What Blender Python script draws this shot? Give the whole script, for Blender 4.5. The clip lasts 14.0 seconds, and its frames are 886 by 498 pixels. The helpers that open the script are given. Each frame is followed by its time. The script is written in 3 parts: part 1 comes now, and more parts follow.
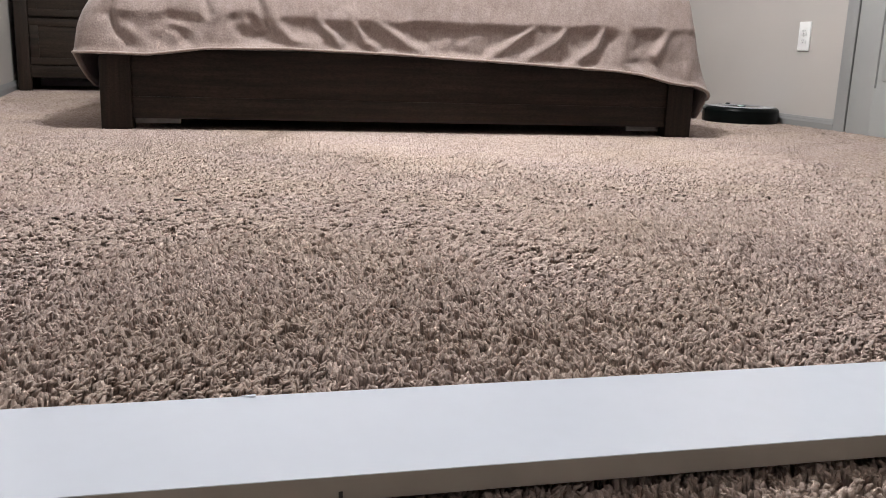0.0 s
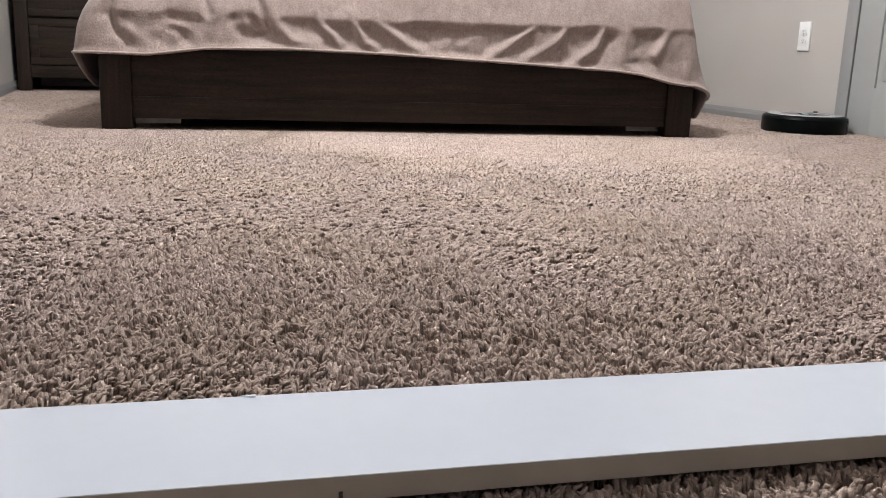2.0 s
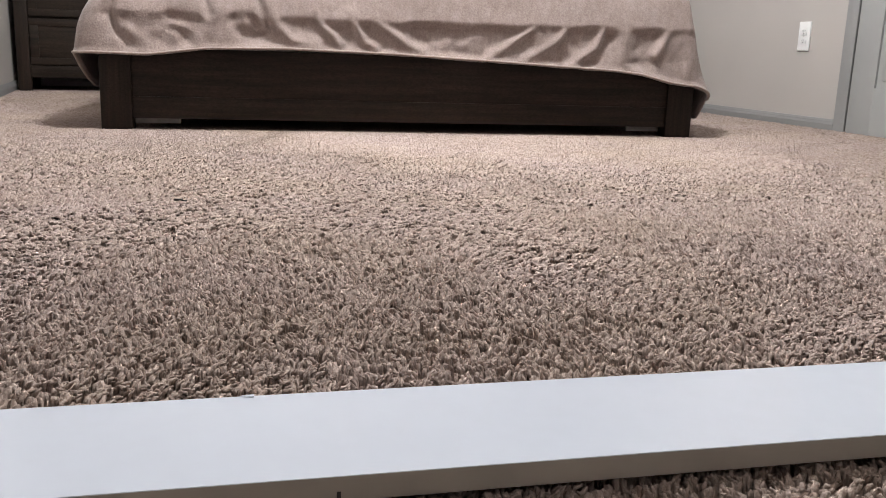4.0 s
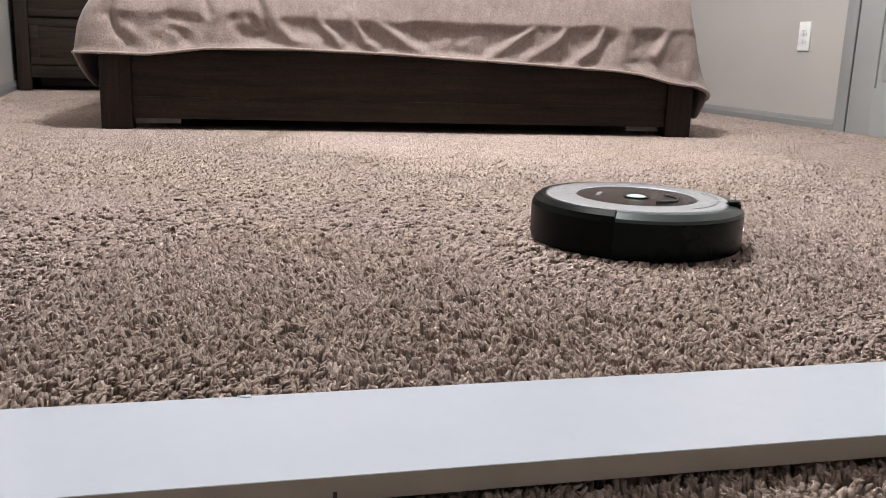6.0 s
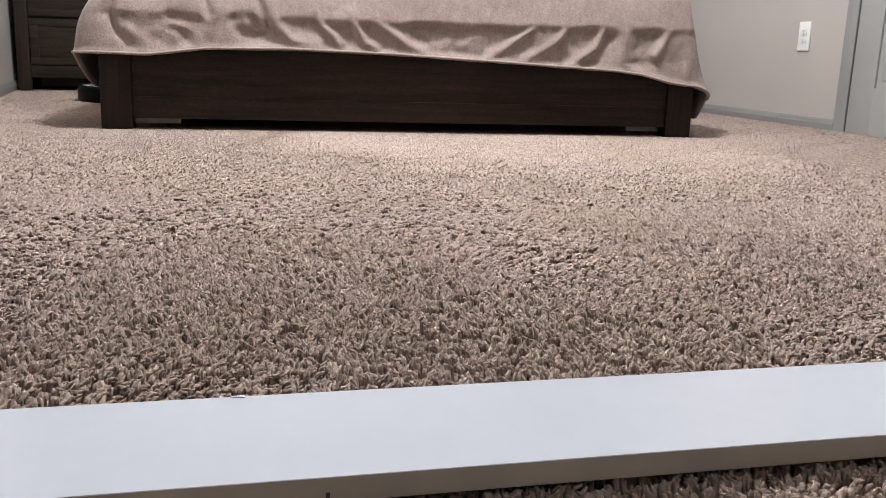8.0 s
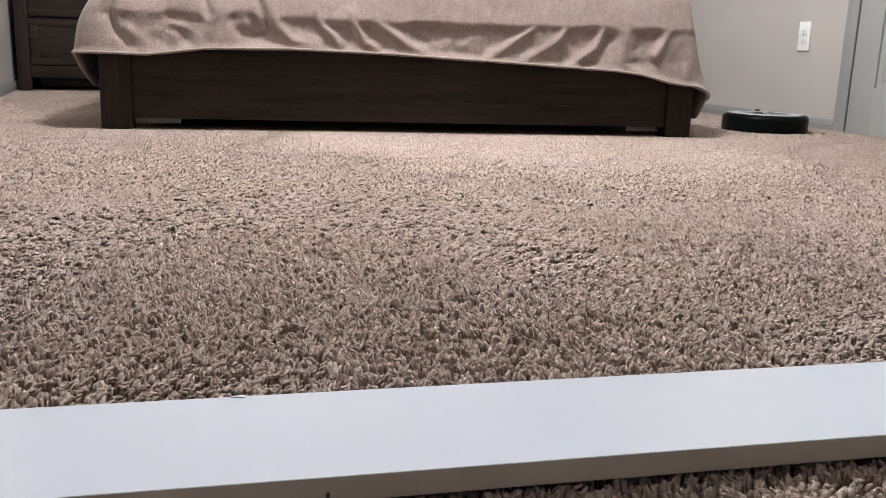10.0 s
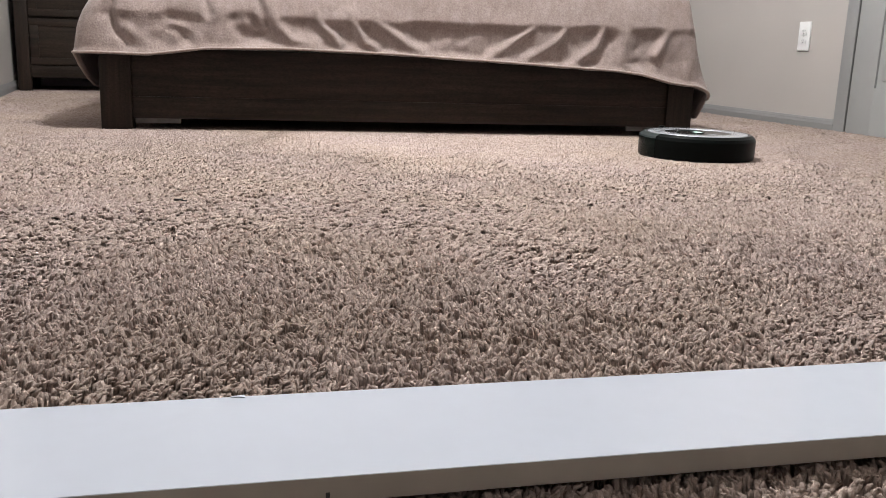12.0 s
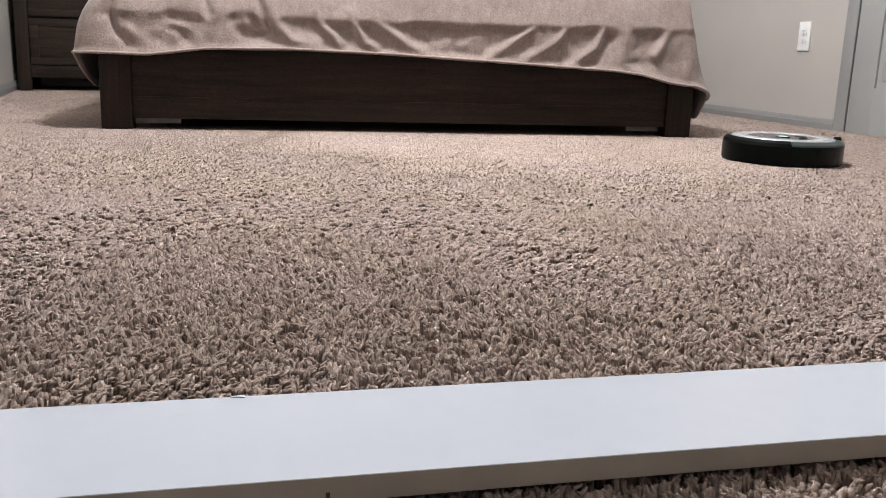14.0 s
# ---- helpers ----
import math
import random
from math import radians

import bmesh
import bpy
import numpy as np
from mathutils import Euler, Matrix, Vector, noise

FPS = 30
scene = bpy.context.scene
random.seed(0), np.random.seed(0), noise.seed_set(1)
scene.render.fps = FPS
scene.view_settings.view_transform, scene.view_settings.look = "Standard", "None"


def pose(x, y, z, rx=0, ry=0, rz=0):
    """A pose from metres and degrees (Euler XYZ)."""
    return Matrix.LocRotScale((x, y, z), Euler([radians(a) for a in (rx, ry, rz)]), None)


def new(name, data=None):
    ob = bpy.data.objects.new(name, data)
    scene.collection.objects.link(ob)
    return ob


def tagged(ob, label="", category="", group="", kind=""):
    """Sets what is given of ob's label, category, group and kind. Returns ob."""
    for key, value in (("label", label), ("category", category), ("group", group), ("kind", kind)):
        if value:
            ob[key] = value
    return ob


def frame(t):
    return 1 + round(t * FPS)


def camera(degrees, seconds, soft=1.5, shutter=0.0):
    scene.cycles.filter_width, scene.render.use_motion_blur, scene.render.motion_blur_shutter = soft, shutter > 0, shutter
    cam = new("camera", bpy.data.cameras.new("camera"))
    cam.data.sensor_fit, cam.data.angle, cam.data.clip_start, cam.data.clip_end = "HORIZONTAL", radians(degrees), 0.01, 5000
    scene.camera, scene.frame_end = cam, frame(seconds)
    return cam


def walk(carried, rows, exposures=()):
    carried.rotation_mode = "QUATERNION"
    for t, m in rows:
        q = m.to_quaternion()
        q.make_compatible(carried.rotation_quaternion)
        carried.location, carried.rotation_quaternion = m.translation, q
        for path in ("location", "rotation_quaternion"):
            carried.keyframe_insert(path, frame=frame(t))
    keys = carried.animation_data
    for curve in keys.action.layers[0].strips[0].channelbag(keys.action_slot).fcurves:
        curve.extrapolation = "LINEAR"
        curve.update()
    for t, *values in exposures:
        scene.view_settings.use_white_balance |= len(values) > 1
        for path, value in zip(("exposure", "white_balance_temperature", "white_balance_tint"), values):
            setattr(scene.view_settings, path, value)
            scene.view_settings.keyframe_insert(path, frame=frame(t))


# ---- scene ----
cam = camera(53.06, 14.0, soft=0.8)
EYE = (0.0, 0.0, 0.3012)
VIEW = Matrix.Translation(EYE) @ pose(0, 0, 0, 90 - 12.93, 0, 0) @ pose(0, 0, 0, 0, 0, 1.954)
walk(cam, [(0.0, VIEW), (14.0, VIEW)], exposures=[(0.0, 0.0), (14.0, 0.0)])

# ---- light: one bowl lamp under the ceiling over the foot of the bed ----
LAMP_AT = (-0.10, 2.64, 2.50)
world = bpy.data.worlds.new("world")
scene.world = world
world.use_nodes = True
world.node_tree.nodes["Background"].inputs["Color"].default_value = (0.02, 0.025, 0.035, 1)
world.node_tree.nodes["Background"].inputs["Strength"].default_value = 0.2
lamp_data = bpy.data.lights.new("bowl_lamp", "POINT")
lamp_data.energy = 262
lamp_data.color = (0.98, 0.99, 0.985)
lamp_data.shadow_soft_size = 0.14
lamp = new("bowl_lamp", lamp_data)
lamp.location = LAMP_AT

ROOM = pose(0, 0, 0, 0, 0, 18.455)           # u to the right wall, v to the headboard wall
BED = pose(-1.129, 2.907, 0, 0, 0, 10.95)    # x along the footboard, y to the headboard
U0, U1, V0, V1, TOP = -0.668, 2.807, -1.6, 5.62, 2.74
FLOOR_Z = -0.016                             # carpet backing; the tips of the pile stand at 0


# ---- materials ----
def material(name, rough=0.5, metal=0.0, spec=0.5):
    m = bpy.data.materials.new(name)
    m.use_nodes = True
    bsdf = m.node_tree.nodes["Principled BSDF"]
    bsdf.inputs["Roughness"].default_value = rough
    bsdf.inputs["Metallic"].default_value = metal
    bsdf.inputs["Specular IOR Level"].default_value = spec
    return m, m.node_tree, bsdf


def node(tree, kind, **values):
    n = tree.nodes.new(kind)
    for key, value in values.items():
        n.inputs[key.replace("_", " ")].default_value = value
    return n


def ramp(tree, source, *stops):
    r = tree.nodes.new("ShaderNodeValToRGB")
    while len(r.color_ramp.elements) < len(stops):
        r.color_ramp.elements.new(0.5)
    for e, (at, colour) in zip(r.color_ramp.elements, stops):
        e.position, e.color = at, (*colour, 1)
    tree.links.new(source, r.inputs["Fac"])
    return r.outputs["Color"]


def mixed(tree, kind, factor, a, b):
    m = tree.nodes.new("ShaderNodeMix")
    m.data_type, m.blend_type = "RGBA", kind
    if isinstance(factor, float):
        m.inputs[0].default_value = factor
    else:
        tree.links.new(factor, m.inputs[0])
    tree.links.new(a, m.inputs[6])
    tree.links.new(b, m.inputs[7])
    return m.outputs[2]


def coords(tree, scale=(1, 1, 1)):
    c = tree.nodes.new("ShaderNodeTexCoord")
    m = tree.nodes.new("ShaderNodeMapping")
    m.inputs["Scale"].default_value = scale
    tree.links.new(c.outputs["Object"], m.inputs["Vector"])
    return m.outputs["Vector"]


def noise_tex(tree, vector, scale, detail=3.0, rough=0.5):
    n = node(tree, "ShaderNodeTexNoise", Scale=scale, Detail=detail, Roughness=rough)
    tree.links.new(vector, n.inputs["Vector"])
    return n.outputs["Fac"]


def bump(tree, bsdf, height, strength, distance):
    b = node(tree, "ShaderNodeBump", Strength=strength, Distance=distance)
    tree.links.new(height, b.inputs["Height"])
    tree.links.new(b.outputs["Normal"], bsdf.inputs["Normal"])


def painted(name, dark, light, rough, scale, relief=0.15, grain=220.0):
    m, t, b = material(name, rough)
    v = coords(t)
    big = ramp(t, noise_tex(t, v, scale, 4.0), (0.3, dark), (0.7, light))
    t.links.new(big, b.inputs["Base Color"])
    bump(t, b, noise_tex(t, v, grain, 2.0), relief, 0.001)
    return m


WALL = painted("greige_wall_paint", (0.412, 0.385, 0.366), (0.445, 0.416, 0.396), 0.75, 1.3, 0.25, 160.0)
CEILING = painted("ceiling_paint", (0.74, 0.73, 0.71), (0.78, 0.77, 0.75), 0.9, 2.0, 0.5, 60.0)
TRIM = painted("grey_trim_paint", (0.278, 0.281, 0.28), (0.306, 0.309, 0.308), 0.4, 3.0, 0.08, 300.0)
BASE_PAINT = painted("grey_baseboard_paint", (0.228, 0.228, 0.23), (0.26, 0.26, 0.262), 0.4, 3.0, 0.08, 300.0)
DOOR_PAINT = painted("grey_door_paint", (0.318, 0.324, 0.321), (0.348, 0.354, 0.351), 0.4, 2.5, 0.08, 300.0)
PLASTIC = painted("white_plastic", (0.78, 0.78, 0.78), (0.82, 0.82, 0.82), 0.35, 20.0, 0.02)
SLOT = painted("slot_black", (0.02, 0.02, 0.02), (0.03, 0.03, 0.03), 0.6, 50.0, 0.0)


def wood_material(name, dark, mid, rough, along):
    m, t, b = material(name, rough, 0.0, 0.2)
    scale = (2.0, 38.0, 38.0) if along == "x" else (38.0, 38.0, 2.0)
    v = coords(t, scale)
    streak = noise_tex(t, v, 1.6, 6.0, 0.62)
    cloud = noise_tex(t, coords(t), 3.0, 2.0)
    colour = ramp(t, streak, (0.32, dark), (0.68, mid))
    tint = ramp(t, cloud, (0.3, (0.8, 0.8, 0.8)), (0.7, (1.0, 1.0, 1.0)))
    pores = ramp(t, noise_tex(t, coords(t, (0.5, 1.0, 1.0)), 210.0, 3.0, 0.7), (0.34, (0.55, 0.55, 0.55)), (0.6, (1.08, 1.08, 1.08)))
    stained = mixed(t, "MULTIPLY", 1.0, colour, tint)
    t.links.new(mixed(t, "MULTIPLY", 1.0, stained, pores), b.inputs["Base Color"])
    bump(t, b, streak, 0.25, 0.0015)
    return m


WOOD = wood_material("espresso_wood", (0.0128, 0.0083, 0.0059), (0.0362, 0.0233, 0.0165), 0.55, "x")
WOOD_UP = wood_material("espresso_wood_upright", (0.0128, 0.0083, 0.0059), (0.0362, 0.0233, 0.0165), 0.55, "z")


def carpet_material(name):
    m, t, b = material(name, 1.0, 0.0, 0.02)
    v = coords(t)
    g = t.nodes.new("ShaderNodeNewGeometry")
    yarn = ramp(t, g.outputs["Random Per Island"], (0.0, (0.300, 0.232, 0.212)), (0.22, (0.405, 0.338, 0.322)),
                (0.65, (0.480, 0.406, 0.384)), (1.0, (0.540, 0.460, 0.438)))
    patch = ramp(t, noise_tex(t, v, 2.4, 3.0), (0.30, (0.966, 0.928, 0.846)), (0.66, (1.0, 0.963, 0.948)))
    strand = ramp(t, noise_tex(t, coords(t, (1.0, 1.0, 0.6)), 420.0, 3.0, 0.65), (0.30, (0.72, 0.685, 0.66)), (0.60, (1.0, 1.0, 1.0)))
    c = mixed(t, "MULTIPLY", 1.0, yarn, patch)
    t.links.new(mixed(t, "MULTIPLY", 1.0, c, strand), b.inputs["Base Color"])
    bump(t, b, noise_tex(t, v, 650.0, 3.0), 0.5, 0.0015)
    return m


CARPET = carpet_material("taupe_carpet_yarn")


def blanket_material(name, dark, light):
    m, t, b = material(name, 0.95, 0.0, 0.15)
    v = coords(t)
    fuzz = noise_tex(t, v, 170.0, 4.0, 0.65)
    cloud = noise_tex(t, v, 6.0, 4.0)
    c = ramp(t, fuzz, (0.28, dark), (0.72, light))
    tint = ramp(t, cloud, (0.3, (0.90, 0.88, 0.86)), (0.7, (1.0, 1.0, 1.0)))
    brushed = ramp(t, noise_tex(t, coords(t, (1.0, 1.0, 0.45)), 48.0, 3.0, 0.7), (0.35, (0.84, 0.83, 0.82)), (0.62, (1.0, 1.0, 1.0)))
    t.links.new(mixed(t, "MULTIPLY", 1.0, mixed(t, "MULTIPLY", 1.0, c, tint), brushed), b.inputs["Base Color"])
    b.inputs["Sheen Weight"].default_value = 0.35
    b.inputs["Sheen Roughness"].default_value = 0.5
    bump(t, b, fuzz, 0.6, 0.004)
    return m


FLEECE = blanket_material("dusty_pink_fleece", (0.255, 0.195, 0.181), (0.390, 0.321, 0.305))
HEM = blanket_material("dusty_pink_hem", (0.31, 0.245, 0.217), (0.43, 0.355, 0.322))
SHEET = painted("white_cotton", (0.62, 0.60, 0.57), (0.70, 0.68, 0.65), 0.9, 8.0, 0.3)


def gloss(name, colour, rough, metal=0.0, wear=0.3, spec=0.5):
    m, t, b = material(name, rough, metal, spec)
    v = coords(t)
    c = ramp(t, noise_tex(t, v, 45.0, 4.0), (0.3, tuple(k * (1 - wear) for k in colour)), (0.7, colour))
    t.links.new(c, b.inputs["Base Color"])
    scuffs = noise_tex(t, v, 25.0, 5.0, 0.7)
    r = t.nodes.new("ShaderNodeMapRange")
    r.inputs["To Min"].default_value, r.inputs["To Max"].default_value = rough * 0.75, min(1.0, rough * 1.4)
    t.links.new(scuffs, r.inputs["Value"])
    t.links.new(r.outputs["Result"], b.inputs["Roughness"])
    return m


SHELL = gloss("black_plastic", (0.0028, 0.0042, 0.0042), 0.3, spec=0.08)
BUMPER = gloss("dark_bumper_plastic", (0.0026, 0.0070, 0.0062), 0.24, spec=0.14)
BUMPER_EDGE = gloss("grey_bumper_edge", (0.050, 0.064, 0.066), 0.3, 0.3, 0.15)
SILVER = gloss("silver_plastic", (0.76, 0.795, 0.86), 0.17, 0.55, 0.015)
PANEL = gloss("brown_black_panel", (0.0165, 0.0155, 0.0165), 0.14)
RUBBER = gloss("rubber", (0.015, 0.015, 0.015), 0.8)
BRISTLE = gloss("bristle", (0.03, 0.03, 0.032), 0.6)
BOARD = gloss("white_melamine", (0.555, 0.60, 0.69), 0.07, 0.0, 0.02)
PLATE = gloss("grey_steel", (0.27, 0.26, 0.25), 0.6)
CORE = painted("board_edge_band", (0.36, 0.335, 0.295), (0.43, 0.40, 0.355), 0.5, 15.0, 0.1)


def glow(name, colour, strength):
    m, t, b = material(name, 0.3)
    b.inputs["Base Color"].default_value = (*colour, 1)
    b.inputs["Emission Color"].default_value = (*colour, 1)
    b.inputs["Emission Strength"].default_value = strength
    return m


BUTTON_GLOW = glow("button_glow", (0.60, 0.82, 0.74), 0.22)
INDICATOR = glow("indicator_glow", (1.0, 0.75, 0.95), 4.0)
BOWL = glow("lit_glass_bowl", (1.0, 0.95, 0.9), 6.0)
BRASS = gloss("brushed_nickel", (0.5, 0.48, 0.45), 0.35, 1.0, 0.1)


# ---- mesh helpers ----
def box(bm, x0, x1, y0, y1, z0, z1, bevel=0.0):
    made = bmesh.ops.create_cube(bm, size=1.0)["verts"]
    for v in made:
        v.co = Vector((x0 + (v.co.x + 0.5) * (x1 - x0), y0 + (v.co.y + 0.5) * (y1 - y0), z0 + (v.co.z + 0.5) * (z1 - z0)))
    if bevel:
        edges = {e for v in made for e in v.link_edges}
        bmesh.ops.bevel(bm, geom=list(edges), offset=bevel, segments=2, affect="EDGES", profile=0.6)
    return bm


def boxes(*specs, bevel=0.0):
    bm = bmesh.new()
    for s in specs:
        box(bm, *s, bevel=bevel)
    return bm


def lathe(profile, a0=0.0, a1=360.0, segments=72, thickness_ends=False):
    """Turn a profile of (radius, z) about z; an arc of less than a full turn gets end faces."""
    bm = bmesh.new()
    full = a1 - a0 >= 360
    rings = []
    for i in range(segments if full else segments + 1):
        a = radians(a0 + (a1 - a0) * i / segments)
        rings.append([bm.verts.new((r * math.cos(a), r * math.sin(a), z)) for r, z in profile])
    pairs = list(zip(rings, rings[1:] + rings[:1] if full else rings[1:]))
    for one, two in pairs:
        for k in range(len(profile) - 1):
            bm.faces.new((one[k], two[k], two[k + 1], one[k + 1]))
    if not full:
        bm.faces.new(rings[0])
        bm.faces.new(rings[-1][::-1])
    bmesh.ops.remove_doubles(bm, verts=bm.verts, dist=1e-6)
    bmesh.ops.recalc_face_normals(bm, faces=bm.faces)
    return bm


def mesh_of(bm, name, mat, smooth=20):
    me = bpy.data.meshes.new(name)
    bm.normal_update()
    bm.to_mesh(me)
    bm.free()
    me.materials.append(mat)
    if smooth:
        me.shade_smooth()
        me.set_sharp_from_angle(angle=radians(smooth))
    return me


def part(name, bm, mat, parent=None, label="", m=None, smooth=20):
    ob = new(name, mesh_of(bm, name, mat, smooth))
    if parent:
        ob.parent = parent
    if m:
        ob.matrix_basis = m
    if label:
        ob["label"] = label
    return ob


def thing(name, m, label, category, group="", kind=""):
    ob = new(name)
    ob.empty_display_size = 0.1
    ob.matrix_basis = m
    return tagged(ob, label, category, group, kind)


def structure(name, bm, mat, label, category, m=ROOM):
    return tagged(part(name, bm, mat, None, "", m), label, category, "", "structure")


# ---- room ----
DOOR_V1 = 3.067
DOOR_V0 = DOOR_V1 - 0.762
DOOR_H = 2.03
structure("floor", boxes((U0 - 0.12, U1 + 0.12, V0 - 0.12, V1 + 0.12, FLOOR_Z - 0.05, FLOOR_Z)), CARPET,
          "taupe carpet backing under the cut pile", "floor")
structure("wall_right", boxes((U1, U1 + 0.12, V0 - 0.12, DOOR_V0 - 0.002, FLOOR_Z, TOP), (U1, U1 + 0.12, DOOR_V1 + 0.002, V1 + 0.12, FLOOR_Z, TOP),
                              (U1, U1 + 0.12, DOOR_V0 - 0.002, DOOR_V1 + 0.002, DOOR_H + 0.004, TOP)), WALL, "greige painted wall with a door", "wall")
structure("wall_left", boxes((U0 - 0.12, U0, V0 - 0.12, V1 + 0.12, FLOOR_Z, TOP)), WALL, "greige painted bedroom wall", "wall")
structure("wall_back", boxes((U0, U1, V1, V1 + 0.12, FLOOR_Z, TOP)), WALL, "greige painted wall behind the headboard", "wall")
structure("wall_front", boxes((U0, U1, V0 - 0.12, V0, FLOOR_Z, TOP)), WALL, "greige painted bedroom wall", "wall")
structure("ceiling", boxes((U0 - 0.12, U1 + 0.12, V0 - 0.12, V1 + 0.12, TOP, TOP + 0.1)), CEILING, "off-white textured ceiling", "ceiling")


def strip_profile(length, depth, height, lip):
    """A moulded strip along x, standing on z=0, proud of y=0 towards -y."""
    bm = bmesh.new()
    prof = [(0, 0), (-depth, 0), (-depth, height - lip), (-depth * 0.72, height - lip * 0.55), (-depth * 0.72, height - lip * 0.45),
            (-depth * 0.35, height), (0, height)]
    ends = [[bm.verts.new((x, y, z)) for y, z in prof] for x in (0, length)]
    for k in range(len(prof)):
        j = (k + 1) % len(prof)
        bm.faces.new((ends[0][k], ends[0][j], ends[1][j], ends[1][k]))
    bm.faces.new(ends[0][::-1])
    bm.faces.new(ends[1])
    bmesh.ops.recalc_face_normals(bm, faces=bm.faces)
    return bm


BASE_H = 0.045 - FLOOR_Z
CASE = 0.067
def baseboard(u, v, turn, length):
    ob = part("baseboard", strip_profile(length, 0.014, BASE_H, 0.022), BASE_PAINT, None, "", ROOM @ pose(u, v, FLOOR_Z, 0, 0, turn))
    tagged(ob, "grey painted moulded baseboard along the wall", "baseboard", "", "structure")


baseboard(U1, V1 - 0.014, -90, V1 - 0.014 - (DOOR_V1 + CASE))
baseboard(U1, DOOR_V0 - CASE, -90, DOOR_V0 - CASE - V0)
baseboard(U0, V0, 90, V1 - V0 - 0.014)
baseboard(U0, V1, 0, U1 - U0)
baseboard(U1 - 0.014, V0, 180, U1 - U0 - 0.028)

# door in the right wall, closed
casing = structure("door_casing", boxes((U1 - 0.013, U1, DOOR_V1 + 0.002, DOOR_V1 + CASE, FLOOR_Z, DOOR_H + CASE),
                                        (U1 - 0.013, U1, DOOR_V0 - CASE, DOOR_V0 - 0.002, FLOOR_Z, DOOR_H + CASE),
                                        (U1 - 0.013, U1, DOOR_V0 - 0.002, DOOR_V1 + 0.002, DOOR_H + 0.004, DOOR_H + CASE), bevel=0.003),
                   TRIM, "grey painted door casing", "door casing")
door = thing("door_1", ROOM @ pose(U1 - 0.010, DOOR_V1, FLOOR_Z, 0, 0, -90), "closed grey painted panel door", "door", "", "structure")
W, HGT = 0.758, DOOR_H - FLOOR_Z - 0.012
bm = bmesh.new()
STILE = 0.135
rows_z = [(0.0, 0.206), (0.82, 0.98), (1.55, 1.67), (HGT - 0.115, HGT)]
for x0, x1 in ((0.005, STILE), (W / 2 - 0.05, W / 2 + 0.05), (W - STILE, W)):
    box(bm, x0, x1, 0, 0.035, 0.012, HGT, 0.002)
for z0, z1 in rows_z:
    for x0, x1 in ((STILE, W / 2 - 0.05), (W / 2 + 0.05, W - STILE)):
        box(bm, x0, x1, 0, 0.035, max(z0, 0.012), z1)
part("slab", bm, DOOR_PAINT, door)
for (a, z0), (z1, b) in zip(rows_z, rows_z[1:]):
    for x0, x1 in ((STILE, W / 2 - 0.05), (W / 2 + 0.05, W - STILE)):
        bm = boxes((x0, x1, 0.010, 0.026, z0, z1))
        box(bm, x0 + 0.028, x1 - 0.028, 0.003, 0.012, z0 + 0.028, z1 - 0.028, 0.006)
        part("panel", bm, DOOR_PAINT, door)
knob = part("door_knob", lathe([(0, 0.055), (0.018, 0.053), (0.027, 0.042), (0.022, 0.028), (0.012, 0.02), (0.012, 0.006), (0.03, 0.004), (0.03, 0), (0, 0)], segments=28),
            BRASS, door, "brushed nickel knob", pose(W - 0.07, 0, 0.93, 90, 0, 0))

# outlet on the right wall: plate, two receptacles, screw
outlet = thing("wall_outlet", ROOM @ pose(U1, 3.388, 0.394, 0, 0, -90), "white duplex wall outlet on the greige wall", "outlet")
part("cover_plate", boxes((-0.037, 0.037, -0.007, 0.0, -0.0635, 0.0635), bevel=0.003), PLASTIC, outlet)
for z in (0.0195, -0.0195):
    bm = boxes((-0.017, 0.017, -0.0095, -0.006, z - 0.0145, z + 0.0145), bevel=0.003)
    rec = part("receptacle", bm, PLASTIC, outlet)
    for x in (-0.0065, 0.0065):
        part("slot", boxes((x - 0.0014, x + 0.0014, -0.0105, -0.009, z - 0.001, z + 0.008)), SLOT, rec)
    part("ground_hole", boxes((-0.0025, 0.0025, -0.0105, -0.009, z - 0.010, z - 0.005)), SLOT, rec)
part("screw", lathe([(0, 0.002), (0.003, 0.001), (0.003, 0)], segments=12), BRASS, outlet, "", pose(0, -0.007, 0, 90, 0, 0))

# ceiling lamp above the foot of the bed
fixture = thing("ceiling_lamp", pose(LAMP_AT[0], LAMP_AT[1], 0), "lit frosted glass bowl ceiling lamp with a nickel rim", "ceiling lamp")
part("canopy", lathe([(0, TOP), (0.09, TOP), (0.085, TOP - 0.03), (0, TOP - 0.03)], segments=40), BRASS, fixture)
part("glass_bowl", lathe([(0.17, TOP - 0.03), (0.165, TOP - 0.06), (0.12, TOP - 0.09), (0, TOP - 0.10)], segments=48), BOWL, fixture, "glowing frosted glass bowl")
part("rim", lathe([(0.165, TOP - 0.03), (0.178, TOP - 0.03), (0.178, TOP - 0.042), (0.165, TOP - 0.042), (0.165, TOP - 0.03)], segments=48), BRASS, fixture)

# ---- bed ----
bed = thing("bed", BED, "dark espresso wooden bed frame with a plain footboard", "bed")
BW, BL = 2.063, 2.15
for x in (0.0, BW - 0.098):
    part("foot_post", boxes((x, x + 0.098, 0, 0.075, FLOOR_Z, 0.262), bevel=0.004), WOOD_UP, bed)
part("foot_panel", boxes((0.098, BW - 0.098, 0.012, 0.045, 0.105, 0.262), bevel=0.0005), WOOD, bed)
part("foot_rail", boxes((0.098, BW - 0.098, 0.0115, 0.05, 0.034, 0.1047), bevel=0.0005), WOOD, bed)
for x in (0.02, BW - 0.05):
    part("side_rail", boxes((x, x + 0.03, 0.075, BL - 0.05, 0.06, 0.26), bevel=0.003), WOOD, bed)
